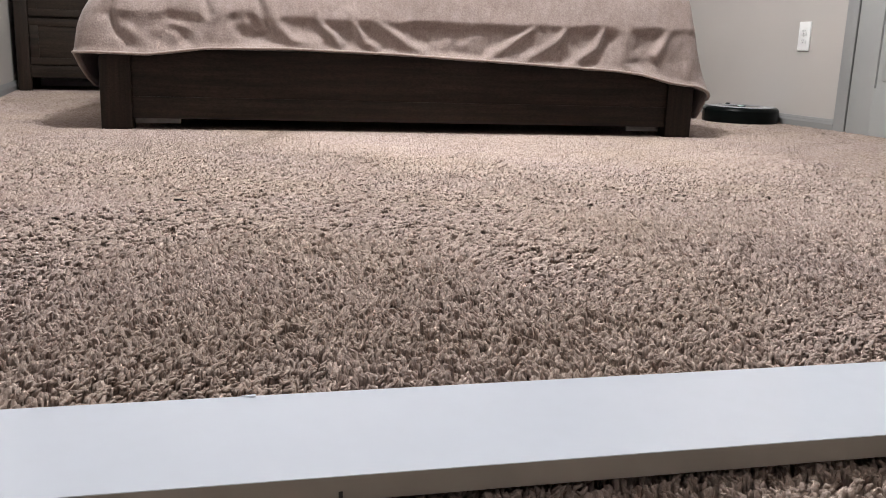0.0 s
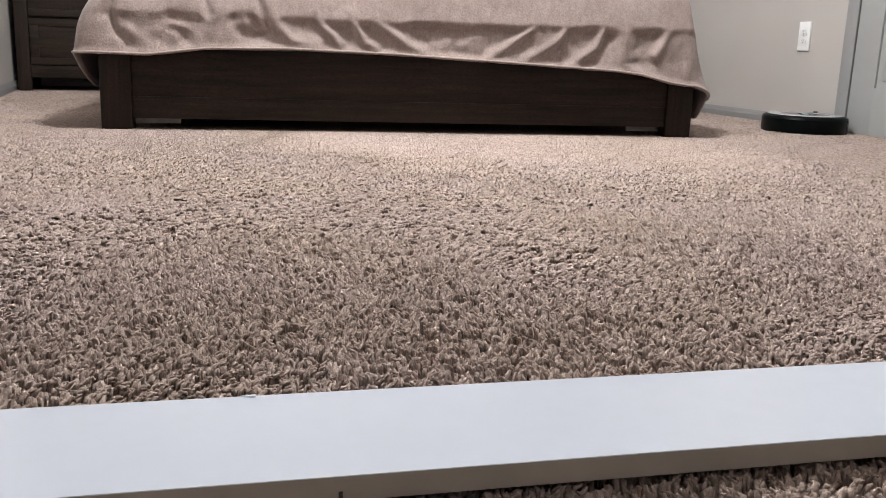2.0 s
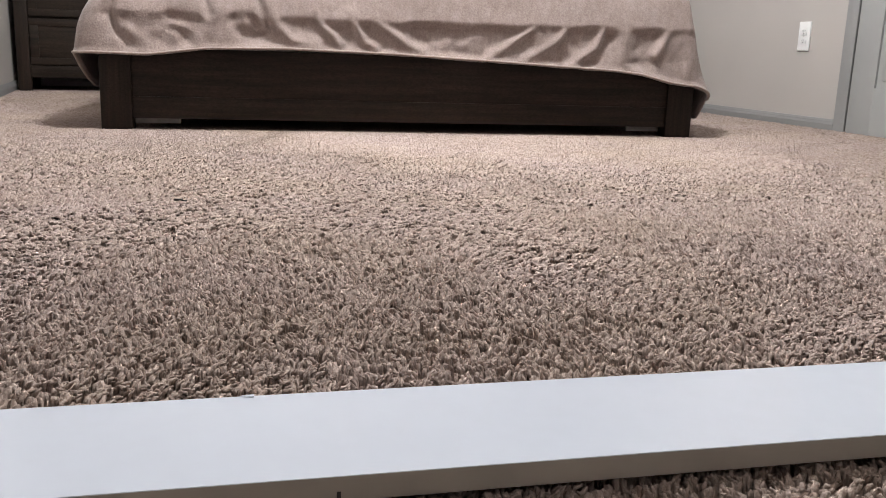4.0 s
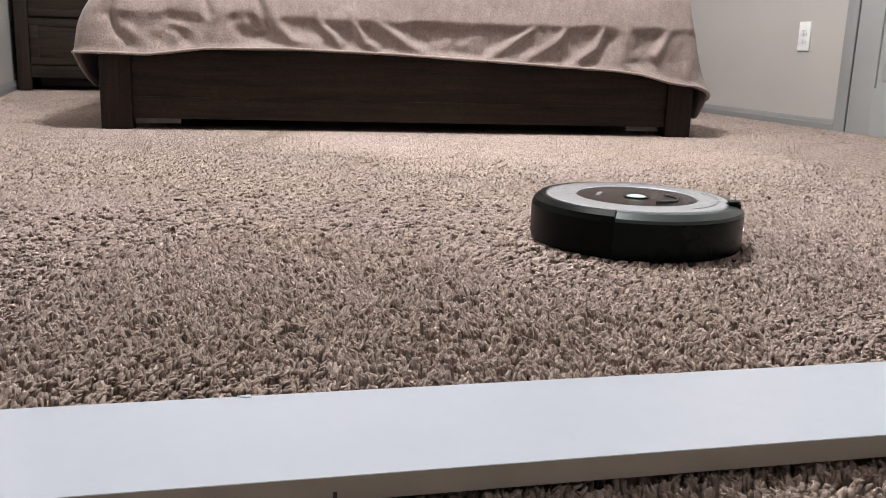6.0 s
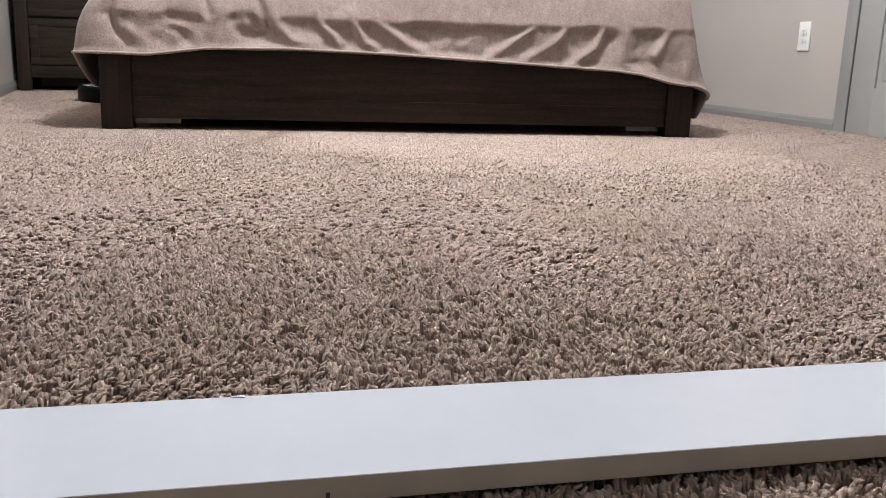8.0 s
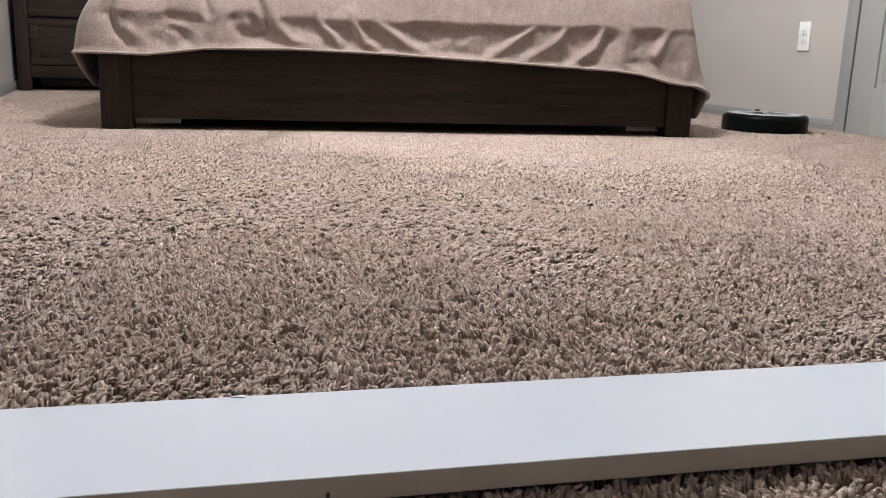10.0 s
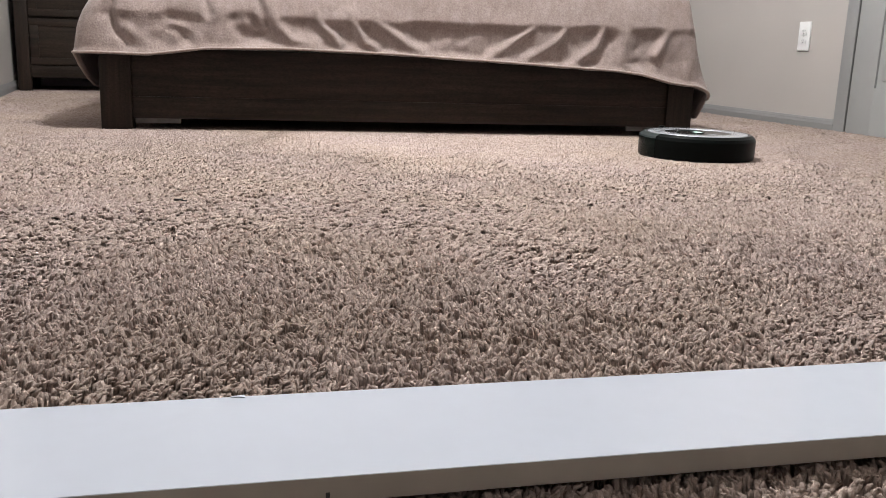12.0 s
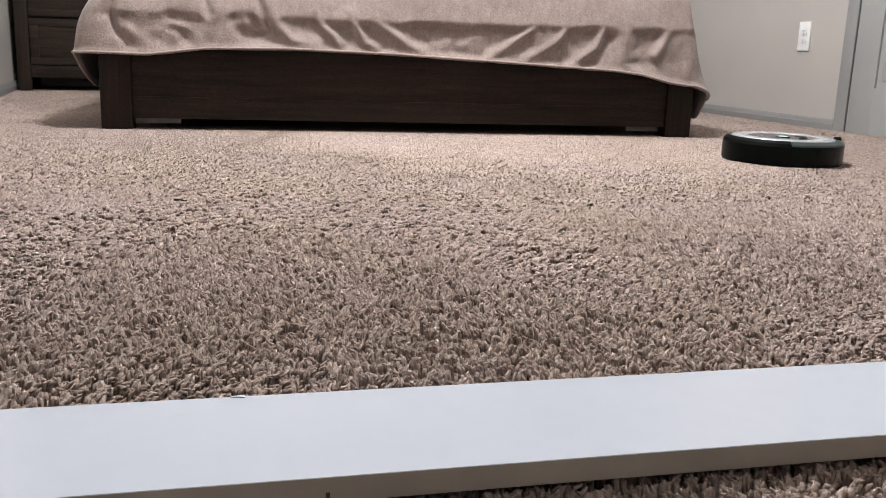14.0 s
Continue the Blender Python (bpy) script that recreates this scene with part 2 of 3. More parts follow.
part("headboard", boxes((0, BW, BL - 0.06, BL, FLOOR_Z, 1.15), bevel=0.006), WOOD, bed)
part("slat_deck", boxes((0.05, BW - 0.05, 0.05, BL - 0.06, 0.20, 0.225)), WOOD, bed)
part("support_leg", boxes((BW / 2 - 0.03, BW / 2 + 0.03, 1.0, 1.06, FLOOR_Z, 0.20), bevel=0.003), WOOD_UP, bed)
for x0, x1 in ((0.099, 0.245), (1.835, 1.963)):
    part("corner_plate", boxes((x0, x1, 0.056, 0.062, 0.014, 0.05), bevel=0.001), PLATE, bed, "grey metal corner plate")
mattress = part("mattress", boxes((0.07, BW - 0.07, 0.075, BL - 0.08, 0.2252, 0.56), bevel=0.05), SHEET, None, "", BED)
tagged(mattress, "thick white mattress under a pink blanket", "mattress")


# blanket: falls over the foot and both sides
def hem_height(x, side):
    """Height of the hem along the foot (side=0) or y metres back along a side (-1 left, 1 right)."""
    if side == 0:
        z = np.interp(x, [0, 0.16, 0.34, 0.58, 0.96, 1.36, 1.74, 1.84, 1.95, 2.063], [0.240, 0.238, 0.262, 0.269, 0.262, 0.246, 0.229, 0.219, 0.193, 0.180])
        return float(z)
    low = 0.125 if side < 0 else 0.056
    start = 0.246 if side < 0 else 0.166
    k = min(1.0, x / (0.10 if side < 0 else 0.05))
    k = k * k * (3 - 2 * k)
    return start + (low - start) * k + 0.03 * max(0.0, x - 0.12) + 0.006 * math.sin(23 * x)


# folds of the cloth at the foot: half-width, then points (along, up)
STREAKS = [(0.023, (-0.011, 0.369), (0.005, 0.300), (0.034, 0.257)),
           (0.013, (0.097, 0.321), (0.139, 0.287), (0.159, 0.263)),
           (0.024, (0.361, 0.398), (0.377, 0.340), (0.394, 0.281)),
           (0.015, (0.146, 0.259), (0.314, 0.279)),
           (0.013, (0.549, 0.426), (0.566, 0.347), (0.612, 0.303), (0.686, 0.284)),
           (0.009, (0.691, 0.396), (0.717, 0.347), (0.751, 0.319), (0.770, 0.290)),
           (0.009, (0.802, 0.401), (0.829, 0.347), (0.854, 0.302), (0.893, 0.283)),
           (0.011, (0.891, 0.371), (0.949, 0.333), (0.998, 0.298), (1.053, 0.275)),
           (0.009, (1.434, 0.363), (1.381, 0.329), (1.333, 0.293), (1.284, 0.265)),
           (0.011, (1.552, 0.362), (1.524, 0.324), (1.474, 0.294), (1.411, 0.259)),
           (0.011, (1.693, 0.367), (1.670, 0.310), (1.610, 0.269), (1.585, 0.245)),
           (0.024, (1.775, 0.385), (1.784, 0.323), (1.767, 0.274), (1.738, 0.240)),
           (0.011, (1.944, 0.378), (1.920, 0.332), (1.890, 0.291)),
           (0.017, (2.061, 0.392), (2.041, 0.292), (2.001, 0.195)),
           (0.015, (1.780, 0.249), (1.880, 0.212))]
DENTS = [(0.009, (0.053, 0.406), (0.041, 0.364)),
         (0.009, (0.337, 0.418), (0.346, 0.376)),
         (0.009, (0.511, 0.425), (0.530, 0.345)),
         (0.021, (0.436, 0.354), (0.461, 0.323), (0.529, 0.304)),
         (0.015, (0.476, 0.363), (0.503, 0.335)),
         (0.017, (0.233, 0.357), (0.298, 0.356)),
         (0.019, (0.241, 0.322), (0.270, 0.299), (0.236, 0.280)),
         (0.008, (0.043, 0.364), (0.059, 0.309), (0.097, 0.273)),
         (0.009, (-0.019, 0.296), (-0.010, 0.268))]


def near_chain(x, z, chains):
    """How fully a point lies on one of the folds, which widen towards the hem: 1 on its line, fading to 0 beside it."""
    best = 0.0
    for wide, *line in chains:
        last = len(line) - 1
        for i, ((x0, z0), (x1, z1)) in enumerate(zip(line, line[1:])):
            dx, dz = x1 - x0, z1 - z0
            k = max(0.0, min(1.0, ((x - x0) * dx + (z - z0) * dz) / (dx * dx + dz * dz)))
            far = math.hypot(x - x0 - k * dx, z - z0 - k * dz)
            w = wide * (1.1 + 0.6 * (i + k) / last)
            best = max(best, math.exp(-0.8 * (far / w) ** 2))
    return best


def recess(x, z, edge_z):
    """How deep the cloth sinks in below the edge of the mattress, between the folds that hold it out."""
    under = smooth01((edge_z + 0.012 - z) / 0.036) * (0.35 + 0.65 * smooth01((x - 0.46) / 0.14))
    uneven = 0.9 + 0.55 * noise.noise(Vector((x * 11, 2.0, z * 13))) + 0.3 * noise.noise(Vector((x * 27, 5.0, z * 27)))
    return (1 - 0.5 * smooth01((x - 1.88) / 0.06)) * uneven * 0.020 * under * (1 - near_chain(x, z, STREAKS)) + 0.017 * uneven * near_chain(x, z, DENTS)


def lean(z):
    return 0.016 - 0.31 * (z - 0.345)


def left_fall(z):
    """How far the cloth stands out from the left flank of the bed at height z."""
    down = max(0.0, 0.25 - z)
    return 0.080 - 2.3 * max(0.0, z - 0.25) ** 2 - 0.1 * down - 2.6 * down * down


def right_fall(z):
    up = max(0.0, z - 0.253)
    return 0.036 - 0.25 * up - 0.8 * up * up + 0.44 * max(0.0, 0.253 - max(z, 0.165)) - 0.25 * max(0.0, 0.165 - z)


def smooth01(k):
    k = max(0.0, min(1.0, k))
    return k * k * (3 - 2 * k)


def blanket():
    corner, n_side, n_corner, n_front, n_down = 0.05, 26, 14, 400, 72
    path = []
    for i in range(n_side):
        path.append((-1, 0.0, corner + (1.75 - corner) * (1 - i / n_side) ** 1.6, -1, 0))
    for i in range(n_corner):
        a = math.pi / 2 * i / n_corner
        path.append((-0.5, corner - corner * math.cos(a), corner - corner * math.sin(a), -math.cos(a), -math.sin(a)))
    for i in range(n_front):
        path.append((0, corner + (BW - 2 * corner) * i / n_front, 0.0, 0, -1))
    for i in range(n_corner):
        a = math.pi / 2 * i / n_corner
        path.append((0.5, BW - corner + corner * math.sin(a), corner - corner * math.cos(a), math.sin(a), -math.cos(a)))
    for i in range(n_side + 1):
        path.append((1, BW, corner + (1.75 - corner) * (i / n_side) ** 1.6, 1, 0))
    bm, grid, hem = bmesh.new(), [], []
    top = 0.575
    for kind, x, y, nx, ny in path:
        if kind == 0:
            zh = hem_height(x, 0)
        elif abs(kind) == 1:
            zh = hem_height(y - corner + 0.02, int(kind))
        else:
            side = -1 if kind < 0 else 1
            k = smooth01(y / corner)
            zh = hem_height(min(max(x, 0), BW), 0) * (1 - k) + hem_height(0.02, side) * k
        column = []
        for j in range(n_down + 1):
            z = zh + (top - zh) * (j / n_down)
            front = 1.0 if kind == 0 else max(0.0, -ny) ** 2
            edge_z = 0.370 + 0.010 * smooth01((x - 1.5) / 0.5) + 0.003 * math.sin(4.3 * x + 1.0) + 0.002 * math.sin(13 * x) + 0.002 * math.sin(31 * x)
            off = lean(max(z, edge_z)) + 0.10 * max(0.0, edge_z - z) + 0.014
            if z > 0.47:
                off -= 7.2 * (z - 0.47) ** 2
            if front > 0:
                off += 0.004 * near_chain(x, z, STREAKS) * smooth01((z - edge_z) / 0.03)
                off -= recess(x, z, edge_z) * (1 - 0.45 * smooth01(1 - (z - zh) / 0.03))
            flank = left_fall(z) if x < 1 else right_fall(z)
            off = off * front + (flank + 0.010 * math.sin(15 * y + 6 * z) * smooth01(y * 4 - 0.5)) * (1 - front)
            off += 0.006 * noise.noise(Vector((x * 6, y * 6, z * 7))) + 0.0025 * noise.noise(Vector((x * 22, y * 22, z * 22 + 5)))
            off += 0.007 * smooth01(1 - (z - zh) / 0.022)
            v = (x + nx * off, y + ny * off, z)
            column.append(bm.verts.new(v))
        hem.append(column[0].co.copy())
        x_in, y_in = x - nx * 0.06, y - ny * 0.06
        for k in (0.3, 0.65, 1.0):
            cx, cy = BW / 2, 1.0 if abs(kind) < 1 else y
            f = k * 0.35
            column.append(bm.verts.new((x_in + (cx - x_in) * f, y_in + (max(cy, y) - y_in) * f if abs(kind) < 1 else y, top + 0.006 * k + 0.004)))
        grid.append(column)
    for a, b in zip(grid, grid[1:]):
        for j in range(len(a) - 1):
            bm.faces.new((a[j], b[j], b[j + 1], a[j + 1]))
    bmesh.ops.recalc_face_normals(bm, faces=bm.faces)
    return bm, hem


def tube(points, radius, sides=7):
    bm, rings = bmesh.new(), []
    for i, p in enumerate(points):
        d = (points[min(i + 1, len(points) - 1)] - points[max(i - 1, 0)]).normalized()
        a = d.orthogonal().normalized()
        if abs(d.z) < 0.95:
            a = d.cross(Vector((0, 0, 1))).normalized()
        b = d.cross(a)
        rings.append([bm.verts.new(p + radius * (math.cos(2 * math.pi * k / sides) * a + math.sin(2 * math.pi * k / sides) * b)) for k in range(sides)])
    for one, two in zip(rings, rings[1:]):
        for k in range(sides):
            bm.faces.new((one[k], one[(k + 1) % sides], two[(k + 1) % sides], two[k]))
    bm.faces.new(rings[0][::-1])
    bm.faces.new(rings[-1])
    bmesh.ops.recalc_face_normals(bm, faces=bm.faces)
    return bm


throw = thing("blanket", BED, "dusty pink fleece blanket draped over the bed foot", "blanket")
bm, hem_line = blanket()
cloth = part("cloth", bm, FLEECE, throw)
cloth.data.set_sharp_from_angle(angle=radians(180))
thick = cloth.modifiers.new("thickness", "SOLIDIFY")
thick.thickness, thick.offset = 0.006, -1
top_sheet = bmesh.new()
NX, NY = 48, 40
rows_of = [[top_sheet.verts.new((0.02 + (BW - 0.04) * i / NX, 0.03 + 1.72 * j / NY,
                                 0.600 + 0.007 * noise.noise(Vector((i * 0.17, j * 0.19, 3.0))) - 0.02 * (i in (0, NX)) - 0.02 * (j in (0, NY))))
            for i in range(NX + 1)] for j in range(NY + 1)]
for one, two in zip(rows_of, rows_of[1:]):
    for i in range(NX):
        top_sheet.faces.new((one[i], one[i + 1], two[i + 1], two[i]))
part("top_layer", top_sheet, FLEECE, throw, "", None, 180)
part("hem", tube([p + Vector((0, 0, 0.004)) for p in hem_line], 0.0047), HEM, throw, "stitched rolled hem", None, 80)

# ---- bedside cabinet against the left wall ----
cabinet = thing("nightstand", ROOM @ pose(-0.640, 5.124, 0), "dark espresso wooden nightstand with framed drawers", "nightstand")
NW, NH, ND = 0.66, 0.72, 0.43
part("body", boxes((0.014, NW - 0.014, 0.02, ND, 0.066, NH - 0.03)), WOOD, cabinet)
for x in (0.0, NW - 0.064):
    part("corner_post", boxes((x, x + 0.064, 0, 0.05, FLOOR_Z, NH - 0.03), bevel=0.003), WOOD_UP, cabinet)
    part("back_leg", boxes((x, x + 0.064, ND - 0.05, ND, FLOOR_Z, 0.07), bevel=0.003), WOOD_UP, cabinet)
part("bottom_rail", boxes((0.064, NW - 0.064, 0.008, 0.03, 0.067, 0.128), bevel=0.003), WOOD, cabinet)
part("top", boxes((-0.015, NW + 0.015, -0.015, ND + 0.005, NH - 0.03, NH), bevel=0.005), WOOD, cabinet)
for z0, z1 in ((0.133, 0.366), (0.379, 0.60)):
    drawer = part("drawer", boxes((0.068, NW - 0.068, 0.012, 0.03, z0, z1), bevel=0.002), WOOD, cabinet)
    for s in ((0.068, NW - 0.068, 0.005, 0.014, z1 - 0.035, z1), (0.068, NW - 0.068, 0.005, 0.014, z0, z0 + 0.035),
              (0.068, 0.11, 0.005, 0.014, z0 + 0.035, z1 - 0.035), (NW - 0.11, NW - 0.068, 0.005, 0.014, z0 + 0.035, z1 - 0.035)):
        part("frame_strip", boxes(s, bevel=0.0015), WOOD, drawer)

# ---- white board lying on the carpet ----
BOARD_POSE = pose(0.048, 0.7135, 0.0005, 0, 0, 13.33)
board = thing("white_board", BOARD_POSE, "long white melamine board lying flat on the carpet", "board")
part("plank", boxes((-1.0, 1.0, -0.1465, 0.0, 0.003, 0.0215), bevel=0.0004), BOARD, board, "", None, 0)
part("edge_band", boxes((-1.0, 1.0, -0.1469, -0.1464, 0.0035, 0.0209)), CORE, board, "dull beige edge band")
chip = bmesh.new()
box(chip, -0.0055, 0.0055, -0.0042, 0.0008, 0.0213, 0.0219)
for v in chip.verts:
    v.co.z += 0.0006 * (v.co.x > 0)
    v.co.y *= 1.0 if v.co.x > 0 else 0.3
part("lifted_chip", chip, BOARD, board, "small lifted flake of the white coating", pose(-0.2054, 0.0, 0))
part("edge_mark", boxes((-0.0014, 0.0014, -0.1474, -0.1466, 0.0035, 0.0105), bevel=0.0004), SLOT, board, "short dark scratch in the edge", pose(-0.1481, 0, 0))


# ---- robot vacuum ----
def disc_cylinder(r, z0, z1, bevel, segments=48):
    return lathe([(0, z1), (r - bevel, z1), (r, z1 - bevel), (r, z0), (0, z0)], segments=segments)


def piece(name, bm, *rest):
    """A part of the robot's body, which sinks a little into the pile and stands 70 mm out of it."""
    for v in bm.verts:
        v.co.z = 1.12 * v.co.z - 0.004
    return part(name, bm, *rest)


def robot_vacuum():
    rv = thing("robot_vacuum", pose(0, 0, 0), "round black robot vacuum with a silver ring and dark centre", "robot vacuum")
    piece("chassis", lathe([(0, 0.060), (0.158, 0.060), (0.158, 0.0), (0.145, -0.006), (0, -0.006)], segments=80), SHELL, rv)
    piece("rear_shell", lathe([(0.156, 0.0), (0.168, 0.003), (0.170, 0.010), (0.170, 0.052), (0.166, 0.060), (0.157, 0.0660), (0.1488, 0.0660), (0.1488, 0.058), (0.156, 0.05)], 92.3, 267.7, 60), SHELL, rv)
    bumper = piece("bumper", lathe([(0.156, 0.0), (0.169, 0.003), (0.1712, 0.010), (0.1712, 0.050), (0.1710, 0.0535), (0.158, 0.051)], -91.6, 91.6, 64), BUMPER, rv)
    piece("bumper_edge", lathe([(0.1710, 0.0537), (0.169, 0.0580), (0.158, 0.0650), (0.1492, 0.0655), (0.1492, 0.056), (0.16, 0.0537)], -91.6, 91.6, 64), BUMPER_EDGE, bumper, "glossy grey bevelled edge")
    for a in (92, -92):
        piece("seam", boxes((0.150, 0.1698, -0.0012, 0.0012, 0.003, 0.060)), SHELL, rv, "", pose(0, 0, 0, 0, 0, a))
    piece("top_ring", lathe([(0.097, 0.0655), (0.099, 0.0672), (0.138, 0.0676), (0.146, 0.0668), (0.1485, 0.0640), (0.1485, 0.058), (0.097, 0.058), (0.097, 0.0655)], segments=90), SILVER, rv, "silver plastic ring")
    piece("ring_groove", lathe([(0.1285, 0.0672), (0.1285, 0.0679), (0.1302, 0.0679), (0.1302, 0.0672), (0.1285, 0.0672)], -42, 42, 40), BUMPER_EDGE, rv)
    panel = piece("centre_panel", lathe([(0, 0.0652), (0.085, 0.0655), (0.0962, 0.0664), (0.0968, 0.058), (0, 0.058)], segments=80), PANEL, rv, "glossy brown-black centre panel")
    piece("start_button", lathe([(0, 0.0682), (0.011, 0.0678), (0.0155, 0.0664), (0.0155, 0.064), (0, 0.064)], segments=36), BUTTON_GLOW, panel, "lit pale green start button")
    piece("button_ring", lathe([(0.016, 0.0650), (0.016, 0.0668), (0.0205, 0.0664), (0.0205, 0.0650), (0.016, 0.0650)], segments=36), SHELL, panel)
    piece("marking", boxes((-0.064, -0.058, -0.018, 0.018, 0.0650, 0.0661)), SILVER, panel, "plain pale marking bar")
    piece("handle", tube([Vector((0.012 + 0.055 * math.cos(radians(a)), 0.062 * math.sin(radians(a)) * 0.75, 0.0661)) for a in range(-62, 63, 6)], 0.0016, 6), BUMPER_EDGE, panel)
    nub = lathe([(0, 0.0722), (0.009, 0.0718), (0.011, 0.0708), (0.010, 0.0698), (0.0085, 0.0690), (0.012, 0.068), (0.0125, 0.056), (0, 0.056)], segments=28)
    piece("front_sensor", nub, SHELL, rv, "small black sensor knob", pose(0.153, 0, 0))
    piece("indicator", boxes((0.1708, 0.1718, 0.0135, 0.0165, 0.028, 0.031)), INDICATOR, bumper, "tiny pinkish sensor light")
    for y in (0.115, -0.115):
        wheel = part("drive_wheel", lathe([(0, 0.012), (0.030, 0.012), (0.034, 0.009), (0.034, -0.009), (0.030, -0.012), (0, -0.012)], segments=30), RUBBER, rv, "", pose(0, y, 0.0186, 90, 0, 0))
    part("caster", lathe([(0, 0.008), (0.014, 0.008), (0.015, 0.0), (0.014, -0.008), (0, -0.008)], segments=20), RUBBER, rv, "", pose(0.125, 0, -0.0004, 90, 0, 0))
    bm = bmesh.new()
    for a in (20, 140, 260):
        arm = bmesh.new()
        box(arm, 0.006, 0.085, -0.006, 0.006, -0.004, 0.0)
        for v in arm.verts:
            v.co.y *= 0.35 + 9 * max(0.0, v.co.x)
        arm.transform(pose(0, 0, 0, 0, 4, a))
        me = bpy.data.meshes.new("arm")
        arm.to_mesh(me)
        arm.free()
        bm.from_mesh(me)
        bpy.data.meshes.remove(me)
    part("side_brush", bm, BRISTLE, rv, "three-armed sweeping brush", pose(0.112, -0.085, 0.001))
    return rv


robot = robot_vacuum()

# bit of dark lint on the carpet
lint_points = [Vector((0.011 * math.cos(a * 1.3) + 0.004 * a, 0.004 * math.sin(2.2 * a), 0.0035 + 0.0012 * math.sin(3 * a))) for a in np.linspace(0, 4, 15)]
lint = part("lint", tube(lint_points, 0.0013, 5), BRISTLE, None, "", pose(-0.5, 1.628, 0.001, 0, 0, -20), 80)
tagged(lint, "small dark curl of lint lying on the carpet", "lint")


# ---- carpet pile: bent yarn tufts over the whole floor ----
def field(x, y):
    """The lie of the pile, in brushed patches and wheel lines: its direction, and how flat it lies (0 to 1)."""
    k = 0.55 * np.sin(2.3 * x - 2.1 * y + 1.1 * np.sin(2.3 * y)) + 0.5 * np.sin(5.2 * y + 2.6 * x + 1.3 * np.sin(3 * x)) + 0.3 * np.sin(9 * x - 5 * y)
    k = k + 1.6 * np.exp(-((x - 0.1) / 0.8) ** 2 - ((y - 2.65) / 0.40) ** 2) - 1.6 * np.exp(-((x - 0.8) / 0.42) ** 2 - ((y - 1.5) / 0.3) ** 2)
    k = k - 0.6 * np.exp(-((y - 2.05 + 0.45 * x) / 0.07) ** 2) + 0.6 * np.exp(-((y - 1.72 - 0.35 * x) / 0.08) ** 2)
    k = k - 1.3 * np.exp(-((x - 1.1) / 0.45) ** 2 - ((y - 2.05) / 0.5) ** 2)
    lay = np.tanh(2.4 * (k + 0.05))
    side = 0.7 * np.sin(1.7 * x + 1.3 * y)
    return -1.5708 * lay + side, 0.5 + 0.5 * lay


def scatter(i, j, seed):
    """A repeatable random number for each cell of a lattice."""
    k = np.sin(i * 127.1 + j * 311.7 + seed * 74.7) * 43758.5453
    return k - np.floor(k)


